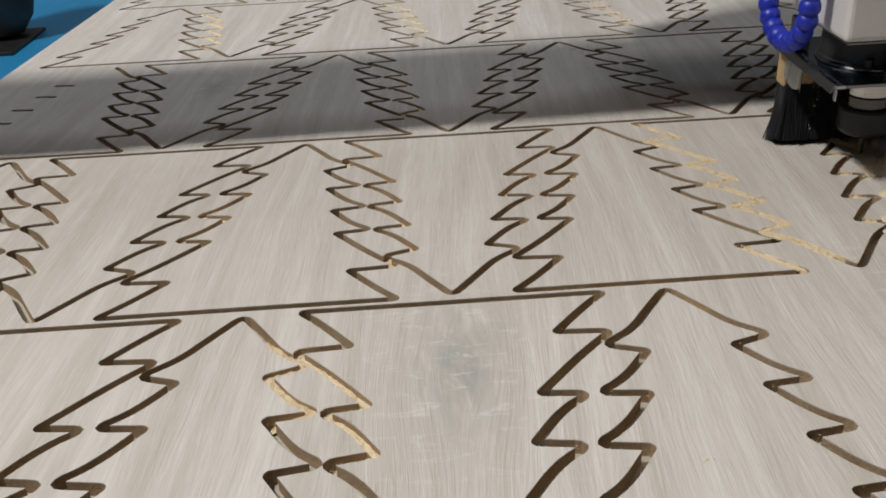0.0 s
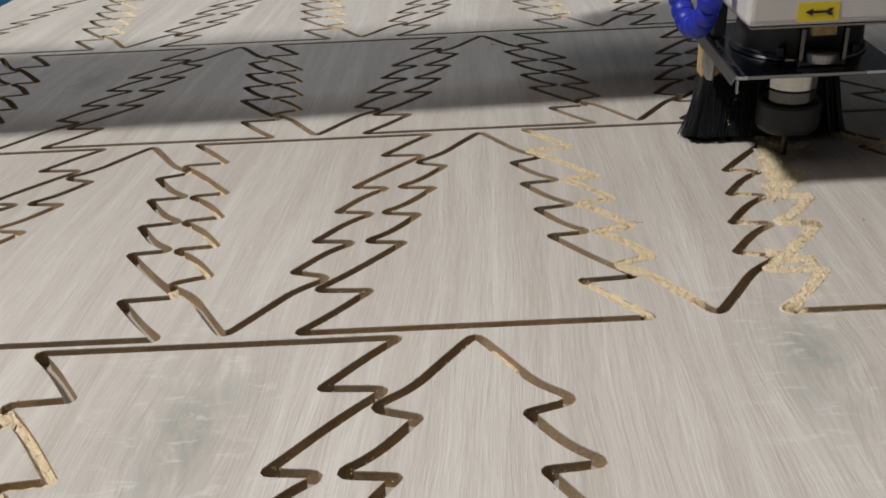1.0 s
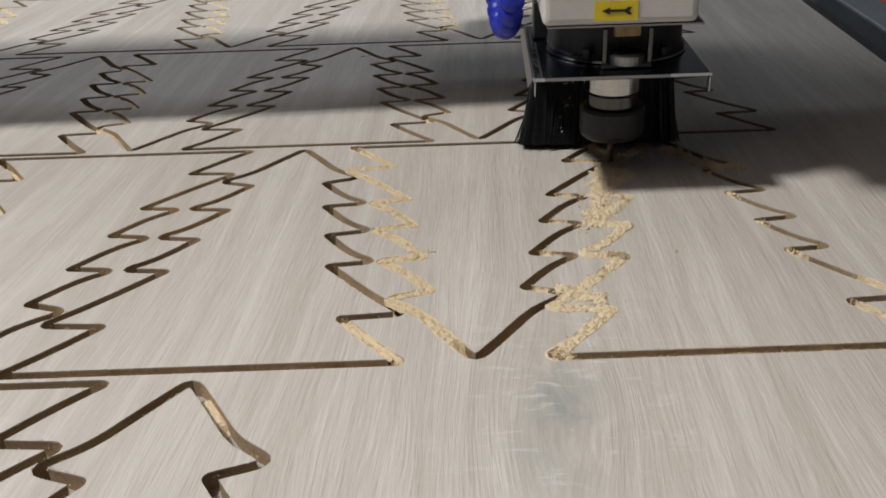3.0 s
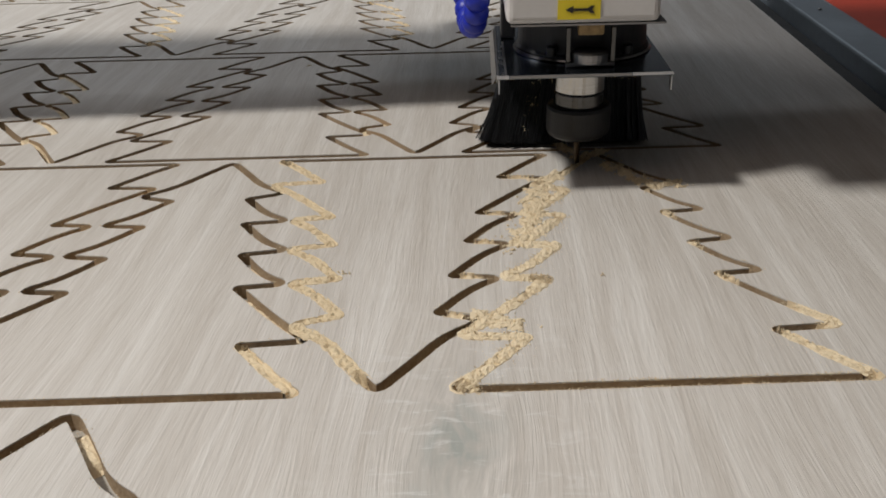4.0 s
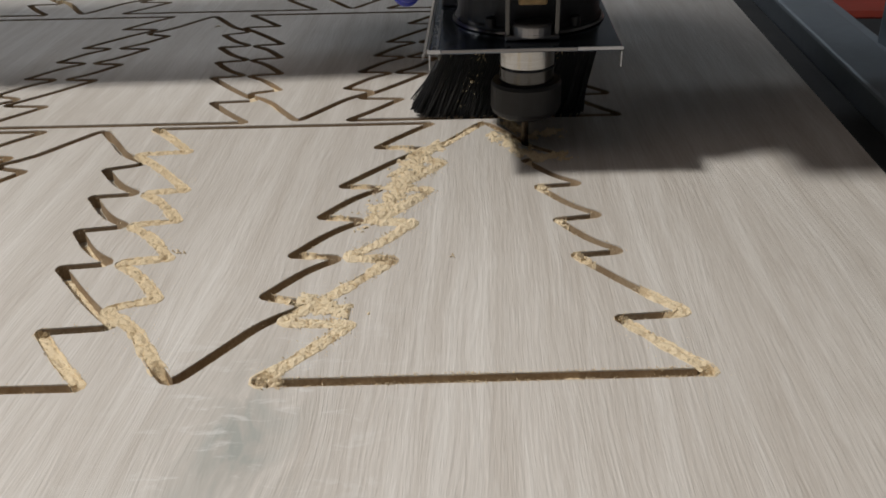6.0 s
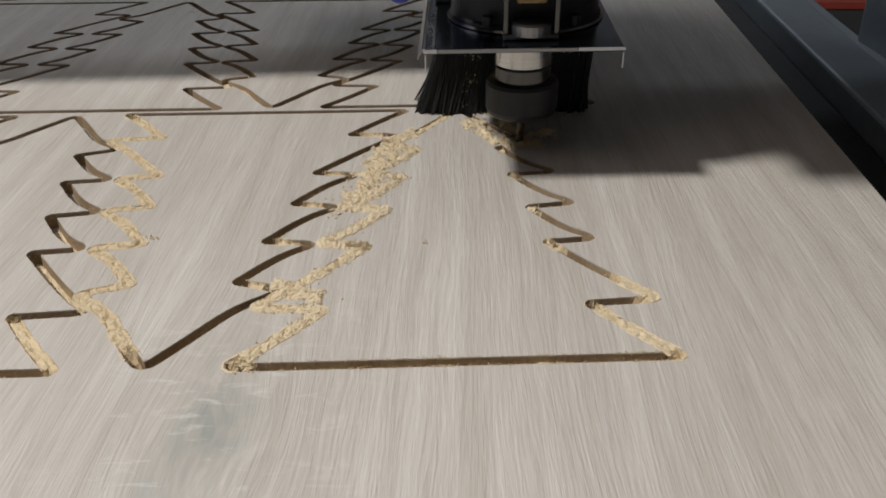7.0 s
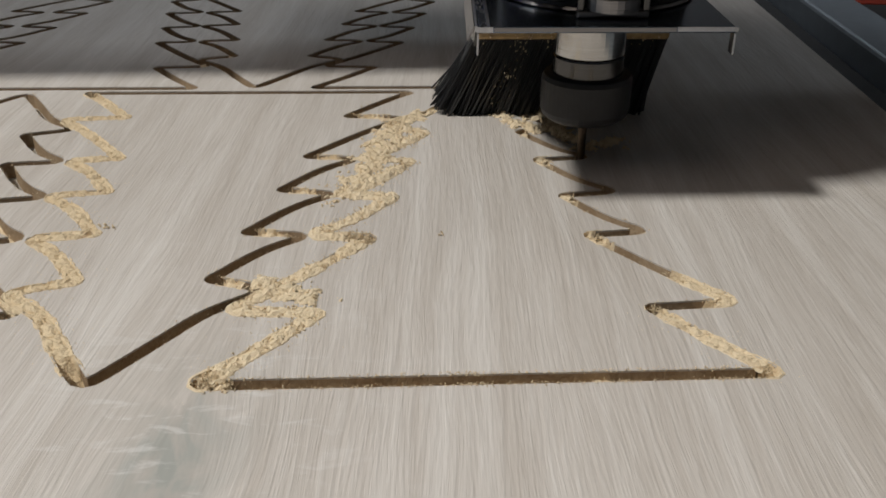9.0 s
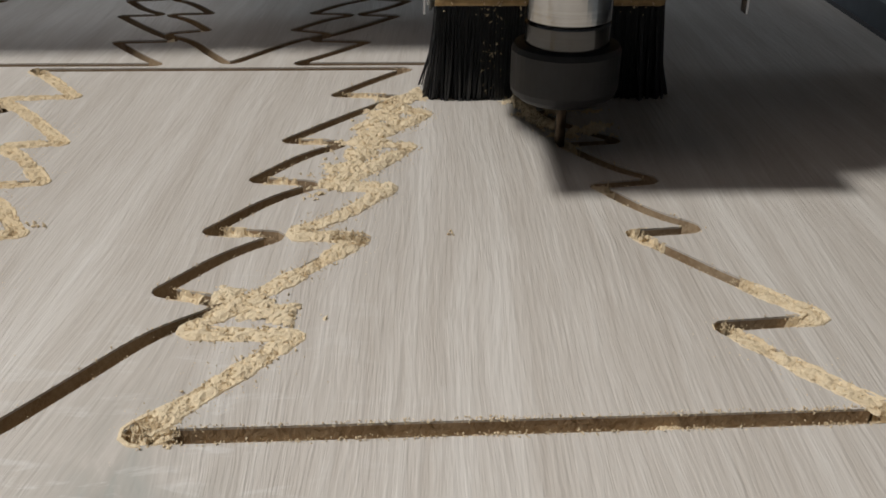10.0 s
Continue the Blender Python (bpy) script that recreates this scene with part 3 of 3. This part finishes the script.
def sawdust():
    full = "pale tan sawdust packed into a routed groove"
    heap = "heaped pale sawdust along a freshly routed edge"
    torn = "torn wood fibres along the lips of a groove"
    up, ut = placed_line(1, 0, False, 0.0008)
    # newest tree: left edge heaped, foot and right edge dusted
    dust_run("sawdust", heap, up, ut, -0.1, 3.2, -0.0003, 0.0014, 0.0030, 26, 1, halo=9)
    dust_run("sawdust", heap, up, ut, 3.0, 10.5, -0.0002, 0.0018, 0.0036, 30, 2, halo=12)
    dust_run("sawdust", heap, up, ut, 10.3, 13.0, -0.001, 0.0010, 0.0022, 14, 3)
    dust_run("sawdust", full, up, ut, 13.0, 17.2, -0.0022, 0.0012, 0.0026, 12, 4)
    dust_run("sawdust", full, up, ut, 23.6, 24.25, -0.0004, 0.0010, 0.0026, 18, 61)
    dust_run("sawdust", full, up, ut, 24.9, 26.06, -0.0005, 0.0008, 0.0024, 14, 6, halo=6)
    dust_run("sawdust", full, up, ut, 26.0, 27.0, -0.006, 0.0012, 0.0014, 4, 7)
    dust_run("sawdust", heap, up, ut, 26.915, 27.0, -0.0004, 0.0012, 0.0030, 24, 62)
    for n, (lo, hi) in enumerate(((18.7, 19.2), (20.7, 21.2), (22.7, 23.2), (26.29, 26.34))):
        dust_run("sawdust", full, up, ut, lo, hi, -0.0012 if lo < 26 else -0.0024, 0.0010, 0.0022, 12, 70 + n)
    burrs(torn, up, ut, 17.0, 26.0, 5, 31)
    burrs(torn, up, ut, 26.0, 27.0, 24, 33)
    mound(heap, ((0.2015, 0.101), (0.2065, 0.118), (0.2085, 0.137), (0.2125, 0.156), (0.2195, 0.172)), 0.0078, 0.0013, 41)
    mound(heap, ((0.1855, 0.044), (0.192, 0.040), (0.199, 0.036)), 0.0050, 0.0011, 42)
    mound(heap, ((0.2475, 0.186), (0.2545, 0.173), (0.2605, 0.161), (0.268, 0.157), (0.276, 0.160)), 0.0056, 0.0020, 43)
    iv, it = placed_line(0, 0, True, 0.0008)
    dust_run("sawdust", full, iv, it, 13.2, 26.03, -0.0004, 0.0008, 0.0024, 14, 8, halo=6)
    for n, k in enumerate((1, 3, 5, 7, 9)):
        dust_run("sawdust", full, iv, it, k + 0.15, k + 0.9, -0.0014, 0.0008, 0.0020, 10, 80 + n)
    burrs(torn, iv, it, 0.0, 13.0, 6, 32)
    for n, (col, row, flip, lo, hi, lev) in enumerate((
            (0, 0, False, 24.9, 26.05, -0.0010), (0, 0, False, 26.0, 27.0, -0.0055), (0, -1, False, 13.2, 14.6, -0.0030),
            (-1, 0, True, 15.0, 26.0, -0.004), (-1, -1, True, 20.0, 25.0, -0.003), (-1, 0, False, 3.0, 8.0, -0.003), (0, 0, False, 5.0, 9.0, -0.004),
            (0, 0, False, 23.0, 24.0, -0.0045), (0, 0, False, 21.1, 22.0, -0.0055), (-1, -1, False, 14.0, 19.0, -0.002), (-1, 0, True, 1.1, 6.0, -0.0035),
            (-1, 1, True, 14.0, 25.0, -0.002), (0, 1, True, 14.0, 19.0, -0.003), (-1, 2, True, 15.0, 25.0, -0.001), (-2, 2, True, 15.0, 25.0, -0.001), (0, 2, True, 15.0, 25.0, -0.0015))):
        ln, tg = placed_line(col, row, flip)
        dust_run("sawdust", full, ln, tg, lo, hi, lev, 0.0006, 0.0014, 5, 20 + n)
    for n, (col, row, flip) in enumerate(((0, 0, False), (0, -1, False), (-1, -1, True), (-1, 0, True))):
        ln, tg = placed_line(col, row, flip)
        burrs(torn, ln, tg, 0.0, 27.0, 4, 50 + n)
    # heap that the turning bit pushes along
    pushed = mound("small sawdust heap pushed along beside the turning cutter", ((-0.0110, 0.040), (-0.0060, 0.022), (0.001, 0.007), (0.014, 0.009)), 0.0050, 0.0026, 47)
    # stray crumbs lying on the board
    rnd = random.Random(90)
    for cx, cy in ((0.1395, 0.078), (0.2015, 0.092), (0.095, 0.385), (0.047, -0.12), (0.236, 0.071), (0.1375, 0.080)):
        verts, faces = [], []
        for _ in range(6):
            chip(verts, faces, (cx + rnd.gauss(0, 0.0012), cy + rnd.gauss(0, 0.0008), 0.0003), rnd.uniform(0.0003, 0.0008), rnd)
        tagged(data_part("wood_crumbs", verts, faces, [DUST]), "small stray wood crumbs lying on the board", "crumbs", kind="stuff")
    return pushed


PUSHED = sawdust()


# ---------------------------------------------------------------- router head
def bristles(x0, x1, y0, y1, top, count, lean, seed):
    rnd = random.Random(seed)
    verts, faces = [], []
    for _ in range(count):
        u = rnd.random()
        x, y = x0 + (x1 - x0) * u, rnd.uniform(y0, y1)
        fan = lean[0] + (lean[1] - lean[0]) * u
        ln = rnd.uniform(0.965, 1.02)
        dx, dy = fan + rnd.gauss(0, 0.0011), rnd.gauss(0, 0.0016)
        r = rnd.uniform(0.00028, 0.00045)
        prev = None
        for k in range(4):
            q = k / 3
            cx, cy, cz = x + dx * q * q, y + dy * q, -top * min(1.0, ln * q)
            base = len(verts)
            for j in range(3):
                a = 2.094 * j
                verts.append((cx + r * math.cos(a), cy + r * math.sin(a), cz))
            if prev is not None:
                for j in range(3):
                    faces.append((prev + j, prev + (j + 1) % 3, base + (j + 1) % 3, base + j))
            prev = base
    return verts, faces


def router_head():
    h = empty("router_head", pose(0.2, 0.15, 0), "router spindle with white motor housing, steel plate and black brush", "router")
    part("cutter_bit", lathe(((0.0008, -0.006), (0.0015, -0.0055), (0.0015, 0.004), (0.0013, 0.0045), (0.0015, 0.005), (0.0016, 0.0152)), 14), BIT_STEEL, h, smooth=True)
    part("collet_nut", lathe(((0.004, 0.0140), (0.0125, 0.0140), (0.0146, 0.0156), (0.0153, 0.0175), (0.0153, 0.0278), (0.0146, 0.0292), (0.0122, 0.0296)), 48), BLACK_OXIDE, h, smooth=False)
    part("shaft_ring", lathe(((0.0119, 0.0297), (0.0119, 0.0352), (0.0115, 0.0358)), 48), RING_STEEL, h, "dark steel ring", smooth=False)
    part("shaft_collar", lathe(((0.0114, 0.0360), (0.0119, 0.0365), (0.0119, 0.0538), (0.0105, 0.0543)), 48), STEEL, h, "bright turned steel collar", smooth=False)
    bm = box((-0.039, -0.047, 0.0545), (0.0338, 0.047, 0.0562), 0.0004, 1)
    plate = part("dust_plate", bm, PLATE, h, "polished sheet steel plate with bent lips")
    part("front_lip", box((-0.0345, -0.0476, 0.0551), (0.0165, -0.0472, 0.0562)), DARK_STEEL, plate)
    part("worn_lip", box((0.0168, -0.0477, 0.0552), (0.0340, -0.0472, 0.0564)), PLATE_EDGE, plate, "bare scratched steel edge")
    part("worn_lip", box((-0.0392, -0.0477, 0.0549), (-0.0348, -0.0472, 0.0564)), PLATE_EDGE, plate, "bare scratched steel edge")
    part("side_lip", box((-0.0398, -0.047, 0.0548), (-0.0392, 0.047, 0.0566)), PLATE_EDGE, plate)
    bm = bmesh.new()
    ring = [(-0.0398, 0.0562), (-0.0416, 0.0524), (-0.0420, 0.0526), (-0.0402, 0.0566)]
    ends = [[bm.verts.new((x, y, z)) for x, z in ring] for y in (-0.047, 0.040)]
    for j in range(4):
        bm.faces.new((ends[0][j], ends[0][(j + 1) % 4], ends[1][(j + 1) % 4], ends[1][j]))
    bm.faces.new(ends[0][::-1])
    bm.faces.new(ends[1])
    part("bent_flange", bm, DARK_STEEL, plate, "side flange of the plate, bent downwards")
    part("bend_line", box((-0.0366, -0.0465, 0.0563), (-0.0357, 0.012, 0.0565)), PLATE_EDGE, plate)
    rnd = random.Random(12)
    bm = bmesh.new()
    for _ in range(26):
        x, y = -0.0378 + rnd.gauss(0, 0.0007), rnd.uniform(-0.0465, 0.004)
        w, ln = rnd.uniform(0.00015, 0.0005), rnd.uniform(0.0008, 0.0045)
        box((x - w, y - ln / 2, 0.05625), (x + w, y + ln / 2, 0.05632), bm=bm)
    part("scratches", bm, PLATE_EDGE, plate, "bright scratches along the bent edge")
    part("corner_tab", box((-0.0392, -0.0474, 0.0485), (-0.0387, -0.0445, 0.0544)), PLATE_EDGE, plate)
    part("corner_tab", box((0.0331, -0.0474, 0.0485), (0.0336, -0.0435, 0.0544)), PLATE_EDGE, plate)
    part("flange", lathe(((0.0305, 0.0566), (0.0305, 0.0585), (0.0295, 0.0595), (0.029, 0.0745)), 56), BLACK_OXIDE, h, "black round motor flange")
    part("hose_block", box((-0.0368, 0.018, 0.0566), (-0.0300, 0.033, 0.0735), 0.0008), BLACK_PLASTIC, h, "small black hose block")
    part("flange_ring", lathe(((0.0312, 0.0564), (0.0316, 0.0568), (0.0312, 0.0575)), 56), DARK_STEEL, h)
    br = part("clamp_bracket", box((-0.0105, -0.0375, 0.0565), (0.0105, -0.0345, 0.0585), 0.0005), DARK_STEEL, h, "steel clamp bracket")
    for x in (-0.0105, 0.0085):
        part("bracket_arm", box((x, -0.0378, 0.0585), (x + 0.002, -0.034, 0.0735), 0.0004), RING_STEEL, br)
    part("clamp_screw", lathe(((0.008, 0.0588), (0.008, 0.0625), (0.007, 0.063)), 24, centre=(0, -0.0352, 0)), DARK_STEEL, br)
    # brown block added in place of the bracket's dark brownish hole
    part("clamp_block", box((-0.0055, -0.036, 0.0695), (0.0055, -0.032, 0.0742), 0.0008), WOODSTRIP, br, "small brown block in the bracket opening")
    for x in (-0.016, 0.017):
        part("flange_bolt", lathe(((0.0022, 0.0), (0.0022, 0.0035), (0.0016, 0.004)), 14, centre=(x, -0.0285, 0.0596)), BLACK_PLASTIC, h)
    body = part("motor_housing", box((-0.0362, -0.042, 0.0758), (0.0278, 0.034, 0.36), 0.003, 3), WHITE_PAINT, h, "white powder-coated square motor housing")
    part("bottom_rim", box((-0.034, -0.0405, 0.0748), (0.0305, 0.034, 0.0756)), DARK_STEEL, body)
    st = part("sticker", box((-0.0151, -0.0424, 0.0778), (0.0026, -0.0421, 0.0858)), YELLOW, body, "yellow sticker with a black arrow")
    bm = bmesh.new()
    pts = [(-0.005, 0), (-0.001, 0.0017), (-0.001, 0.0006), (0.006, 0.0006), (0.0075, 0.0017), (0.0095, 0.0017), (0.0082, 0), (0.0095, -0.0017), (0.0075, -0.0017), (0.006, -0.0006), (-0.001, -0.0006), (-0.001, -0.0017)]
    f = bm.faces.new([bm.verts.new((-0.0078 + 0.84 * x, -0.0426, 0.0818 + 0.9 * z)) for x, z in pts])
    r = bmesh.ops.extrude_face_region(bm, geom=[f])
    for v in r["geom"]:
        if isinstance(v, bmesh.types.BMVert):
            v.co.y -= 0.0001
    part("arrow", bm, BLACK_INK, st)
    # unseen blocks, added only to shape the shadows round the head
    part("shadow_block_front", box((0.010, -0.0725, 0.132), (0.060, -0.0425, 0.36), 0.003), WHITE_PAINT, h)
    part("shadow_block_upper", box((0.000, -0.0885, 0.200), (0.062, -0.073, 0.36), 0.003), WHITE_PAINT, h)
    part("shadow_block_tall", box((-0.06, -0.108, 0.3605), (0.085, 0.09, 0.80), 0.006), WHITE_PAINT, h)
    part("shadow_block_left", box((-0.25, 0.058, 0.2), (-0.0705, 0.0662, 0.36), 0.004), ALU, h)
    part("shadow_block_rear", box((-0.157, 0.185, 0.122), (0.06, 0.27, 0.33), 0.004), ALU, h)
    part("shadow_block_top", box((-0.13, 0.0662, 0.3605), (0.02, 0.27, 0.38), 0.002), ALU, h)
    part("shadow_block_back", box((-0.07, 0.0345, 0.086), (0.07, 0.0662, 0.36), 0.003), ALU, h)
    # brush behind the nut
    part("brush_back", box((-0.0375, 0.0320, 0.0315), (0.0345, 0.0450, 0.0543), 0.0012), WOODSTRIP, h, "dusty brown brush strip")
    tufts = []
    for k in range(10):
        x0 = -0.0360 + 0.0070 * k
        v, f = bristles(-0.0037, 0.0037, -0.0058, 0.0058, 0.0355, 560, (-0.002 if k == 0 else -0.0005, 0.0005), 5 + k)
        tuft = data_part("brush_tuft", v, f, [BRISTLE], h, "black nylon bristles")
        tuft.location = (x0 + 0.0034 + SKEW * 0.0385, 0.0385, 0.0335)
        tufts.append(tuft)
    rnd = random.Random(77)
    v, f = [], []
    for _ in range(260):
        x = rnd.uniform(-0.036, 0.032)
        chip(v, f, (x, 0.0317 + rnd.gauss(0, 0.0004), rnd.triangular(0.028, 0.053, 0.033)), rnd.choice((0.0003, 0.0004, 0.0007)), rnd)
    data_part("clinging_dust", v, f, [DUST], h, "pale dust clinging to the brush")
    v, f = [], []
    for _ in range(70):
        chip(v, f, (rnd.uniform(-0.0035, 0.0035), -0.0068 + rnd.gauss(0, 0.0006), -rnd.uniform(0.002, 0.032)), rnd.choice((0.0002, 0.0003, 0.0005)), rnd)
    data_part("clinging_dust", v, f, [DUST], tufts[2])
    bm = bmesh.new()
    cols = []
    for k in range(9):
        q = k / 8
        y = 0.004 + 0.028 * q
        wob = 0.0012 * math.sin(q * 9)
        cols.append([bm.verts.new((-0.0372 + wob + dx, y, z + 0.001 * math.sin(q * 14))) for dx, z in ((0, 0.0543), (-0.0006, 0.047), (-0.001, 0.037), (-0.0004, 0.037), (0.0, 0.047), (0.0006, 0.0543))])
    for a, b in zip(cols, cols[1:]):
        for j in range(6):
            bm.faces.new((a[j], a[(j + 1) % 6], b[(j + 1) % 6], b[j]))
    part("plastic_curtain", bm, CLOUDY, h, "cloudy dusty plastic strip")
    # blue jointed hose
    ux, uy = -math.sin(radians(8)), math.cos(radians(8))
    hx, hy, hz, arm = -0.051, 0.002, 0.0895, 0.023

    def hose_at(a):
        return Vector((hx + ux * arm * math.cos(a), hy + uy * arm * math.cos(a), hz + 0.0225 * math.sin(a)))

    hose = part("coolant_hose", lathe(((0.0040, 0.0), (0.0046, 0.002), (0.0046, 0.05), (0.004, 0.052)), 20, centre=tuple(hose_at(0.0))), BLUE_HOSE, h, "blue jointed plastic hose", smooth=True)
    for k in range(11):
        a = math.pi + math.pi * k / 10
        p, q = hose_at(a - 0.05), hose_at(a + 0.05)
        bm = lathe(((0.0030, -0.0046), (0.0046, -0.0038), (0.0056, -0.0012), (0.0056, 0.0012), (0.0050, 0.0026), (0.0042, 0.0032), (0.0036, 0.0050)), 20)
        bm.transform(Matrix.Translation(hose_at(a)) @ (q - p).to_track_quat("Z", "Y").to_matrix().to_4x4())
        part("hose_joint", bm, BLUE_HOSE, hose, smooth=True)
    part("hose_upper", lathe(((0.0040, 0.0), (0.0046, 0.002), (0.0046, 0.05), (0.004, 0.052)), 20, centre=tuple(hose_at(math.pi))), BLUE_HOSE, hose, smooth=True)
    # the head stands askew like the board
    shear = Matrix(((1, SKEW, 0, 0), (0, 1, 0, 0), (0, 0, 1, 0), (0, 0, 0, 1)))
    for ob in h.children_recursive:
        if ob not in tufts and ob.parent not in tufts:
            ob.data.transform(shear)
    return h, tufts


HEAD, TUFTS = router_head()


def gantry():
    g = empty("gantry", pose(0, 0.15, 0), "grey aluminium gantry beam on two side uprights", "gantry")
    part("beam", box((-0.56, 0.1005, 0.118), (0.56, 0.176, 0.36), 0.006), ALU, g)
    part("rail", box((-0.56, 0.0665, 0.104), (0.56, 0.11, 0.1175), 0.002), DARK_STEEL, g)
    for x in (-0.56, 0.52):
        part("upright", box((x - 0.02 if x < 0 else x, 0.1005, -0.03), (x if x < 0 else x + 0.04, 0.176, 0.38), 0.005), ALU, g)
    return g


GANTRY = gantry()


# ---------------------------------------------------------------- what moves
HEAD_PATH = (
    (0.0, 0.205, 0.130), (0.5, 0.211, 0.140), (1.0, 0.218, 0.150), (1.5, 0.224, 0.157), (2.0, 0.217, 0.1585), (2.5, 0.2105, 0.161),
    (3.2, 0.2205, 0.174), (4.0, 0.2328, 0.192), (4.5, 0.2393, 0.202), (5.0, 0.2465, 0.197), (5.5, 0.2525, 0.190), (6.0, 0.2605, 0.1765),
    (6.7, 0.273, 0.1625), (7.5, 0.261, 0.160), (8.0, 0.2635, 0.159), (8.5, 0.272, 0.146), (9.0, 0.2795, 0.133), (9.5, 0.268, 0.130), (10.0, 0.2635, 0.1295))
# seconds, backward tilt of both brushes, sideways tilt of the left and of the right one, in degrees
BRUSH_TILT = ((0.0, -22, 9, 0), (1.5, -23, 12, 0), (2.5, -22, 5, 2), (4.0, -20, 13, 0), (4.5, -18, 13, 0), (5.0, -11, 15, 4), (5.5, -3, 19, 9), (6.0, 4, 20, 12), (6.7, 8, 14, 8),
              (7.5, 11, 6, 0), (8.0, 12, 12, 6), (8.5, 14, 17, 10), (9.0, 16, 19, 10), (9.5, 15, 3, -4), (10.0, 13, 0, -6))


def motions():
    walk(HEAD, [(t, pose(x + SKEW * y, y, 0)) for t, x, y in HEAD_PATH])
    walk(PUSHED, [(t, pose(x + SKEW * y, y, 0)) for t, x, y in HEAD_PATH])
    walk(GANTRY, [(t, pose(0, y, 0, 0, 0, 2)) for t, x, y in HEAD_PATH])
    for k, tuft in enumerate(TUFTS):
        x, y, z = tuft.location
        rows = []
        for t, back, left, right in BRUSH_TILT:
            side = left * (1.12 - 0.08 * k) if k < 5 else right * (0.3 + 0.16 * (k - 4))
            rows.append((t, pose(x, y, z, back, side, 0)))
        walk(tuft, rows)


motions()
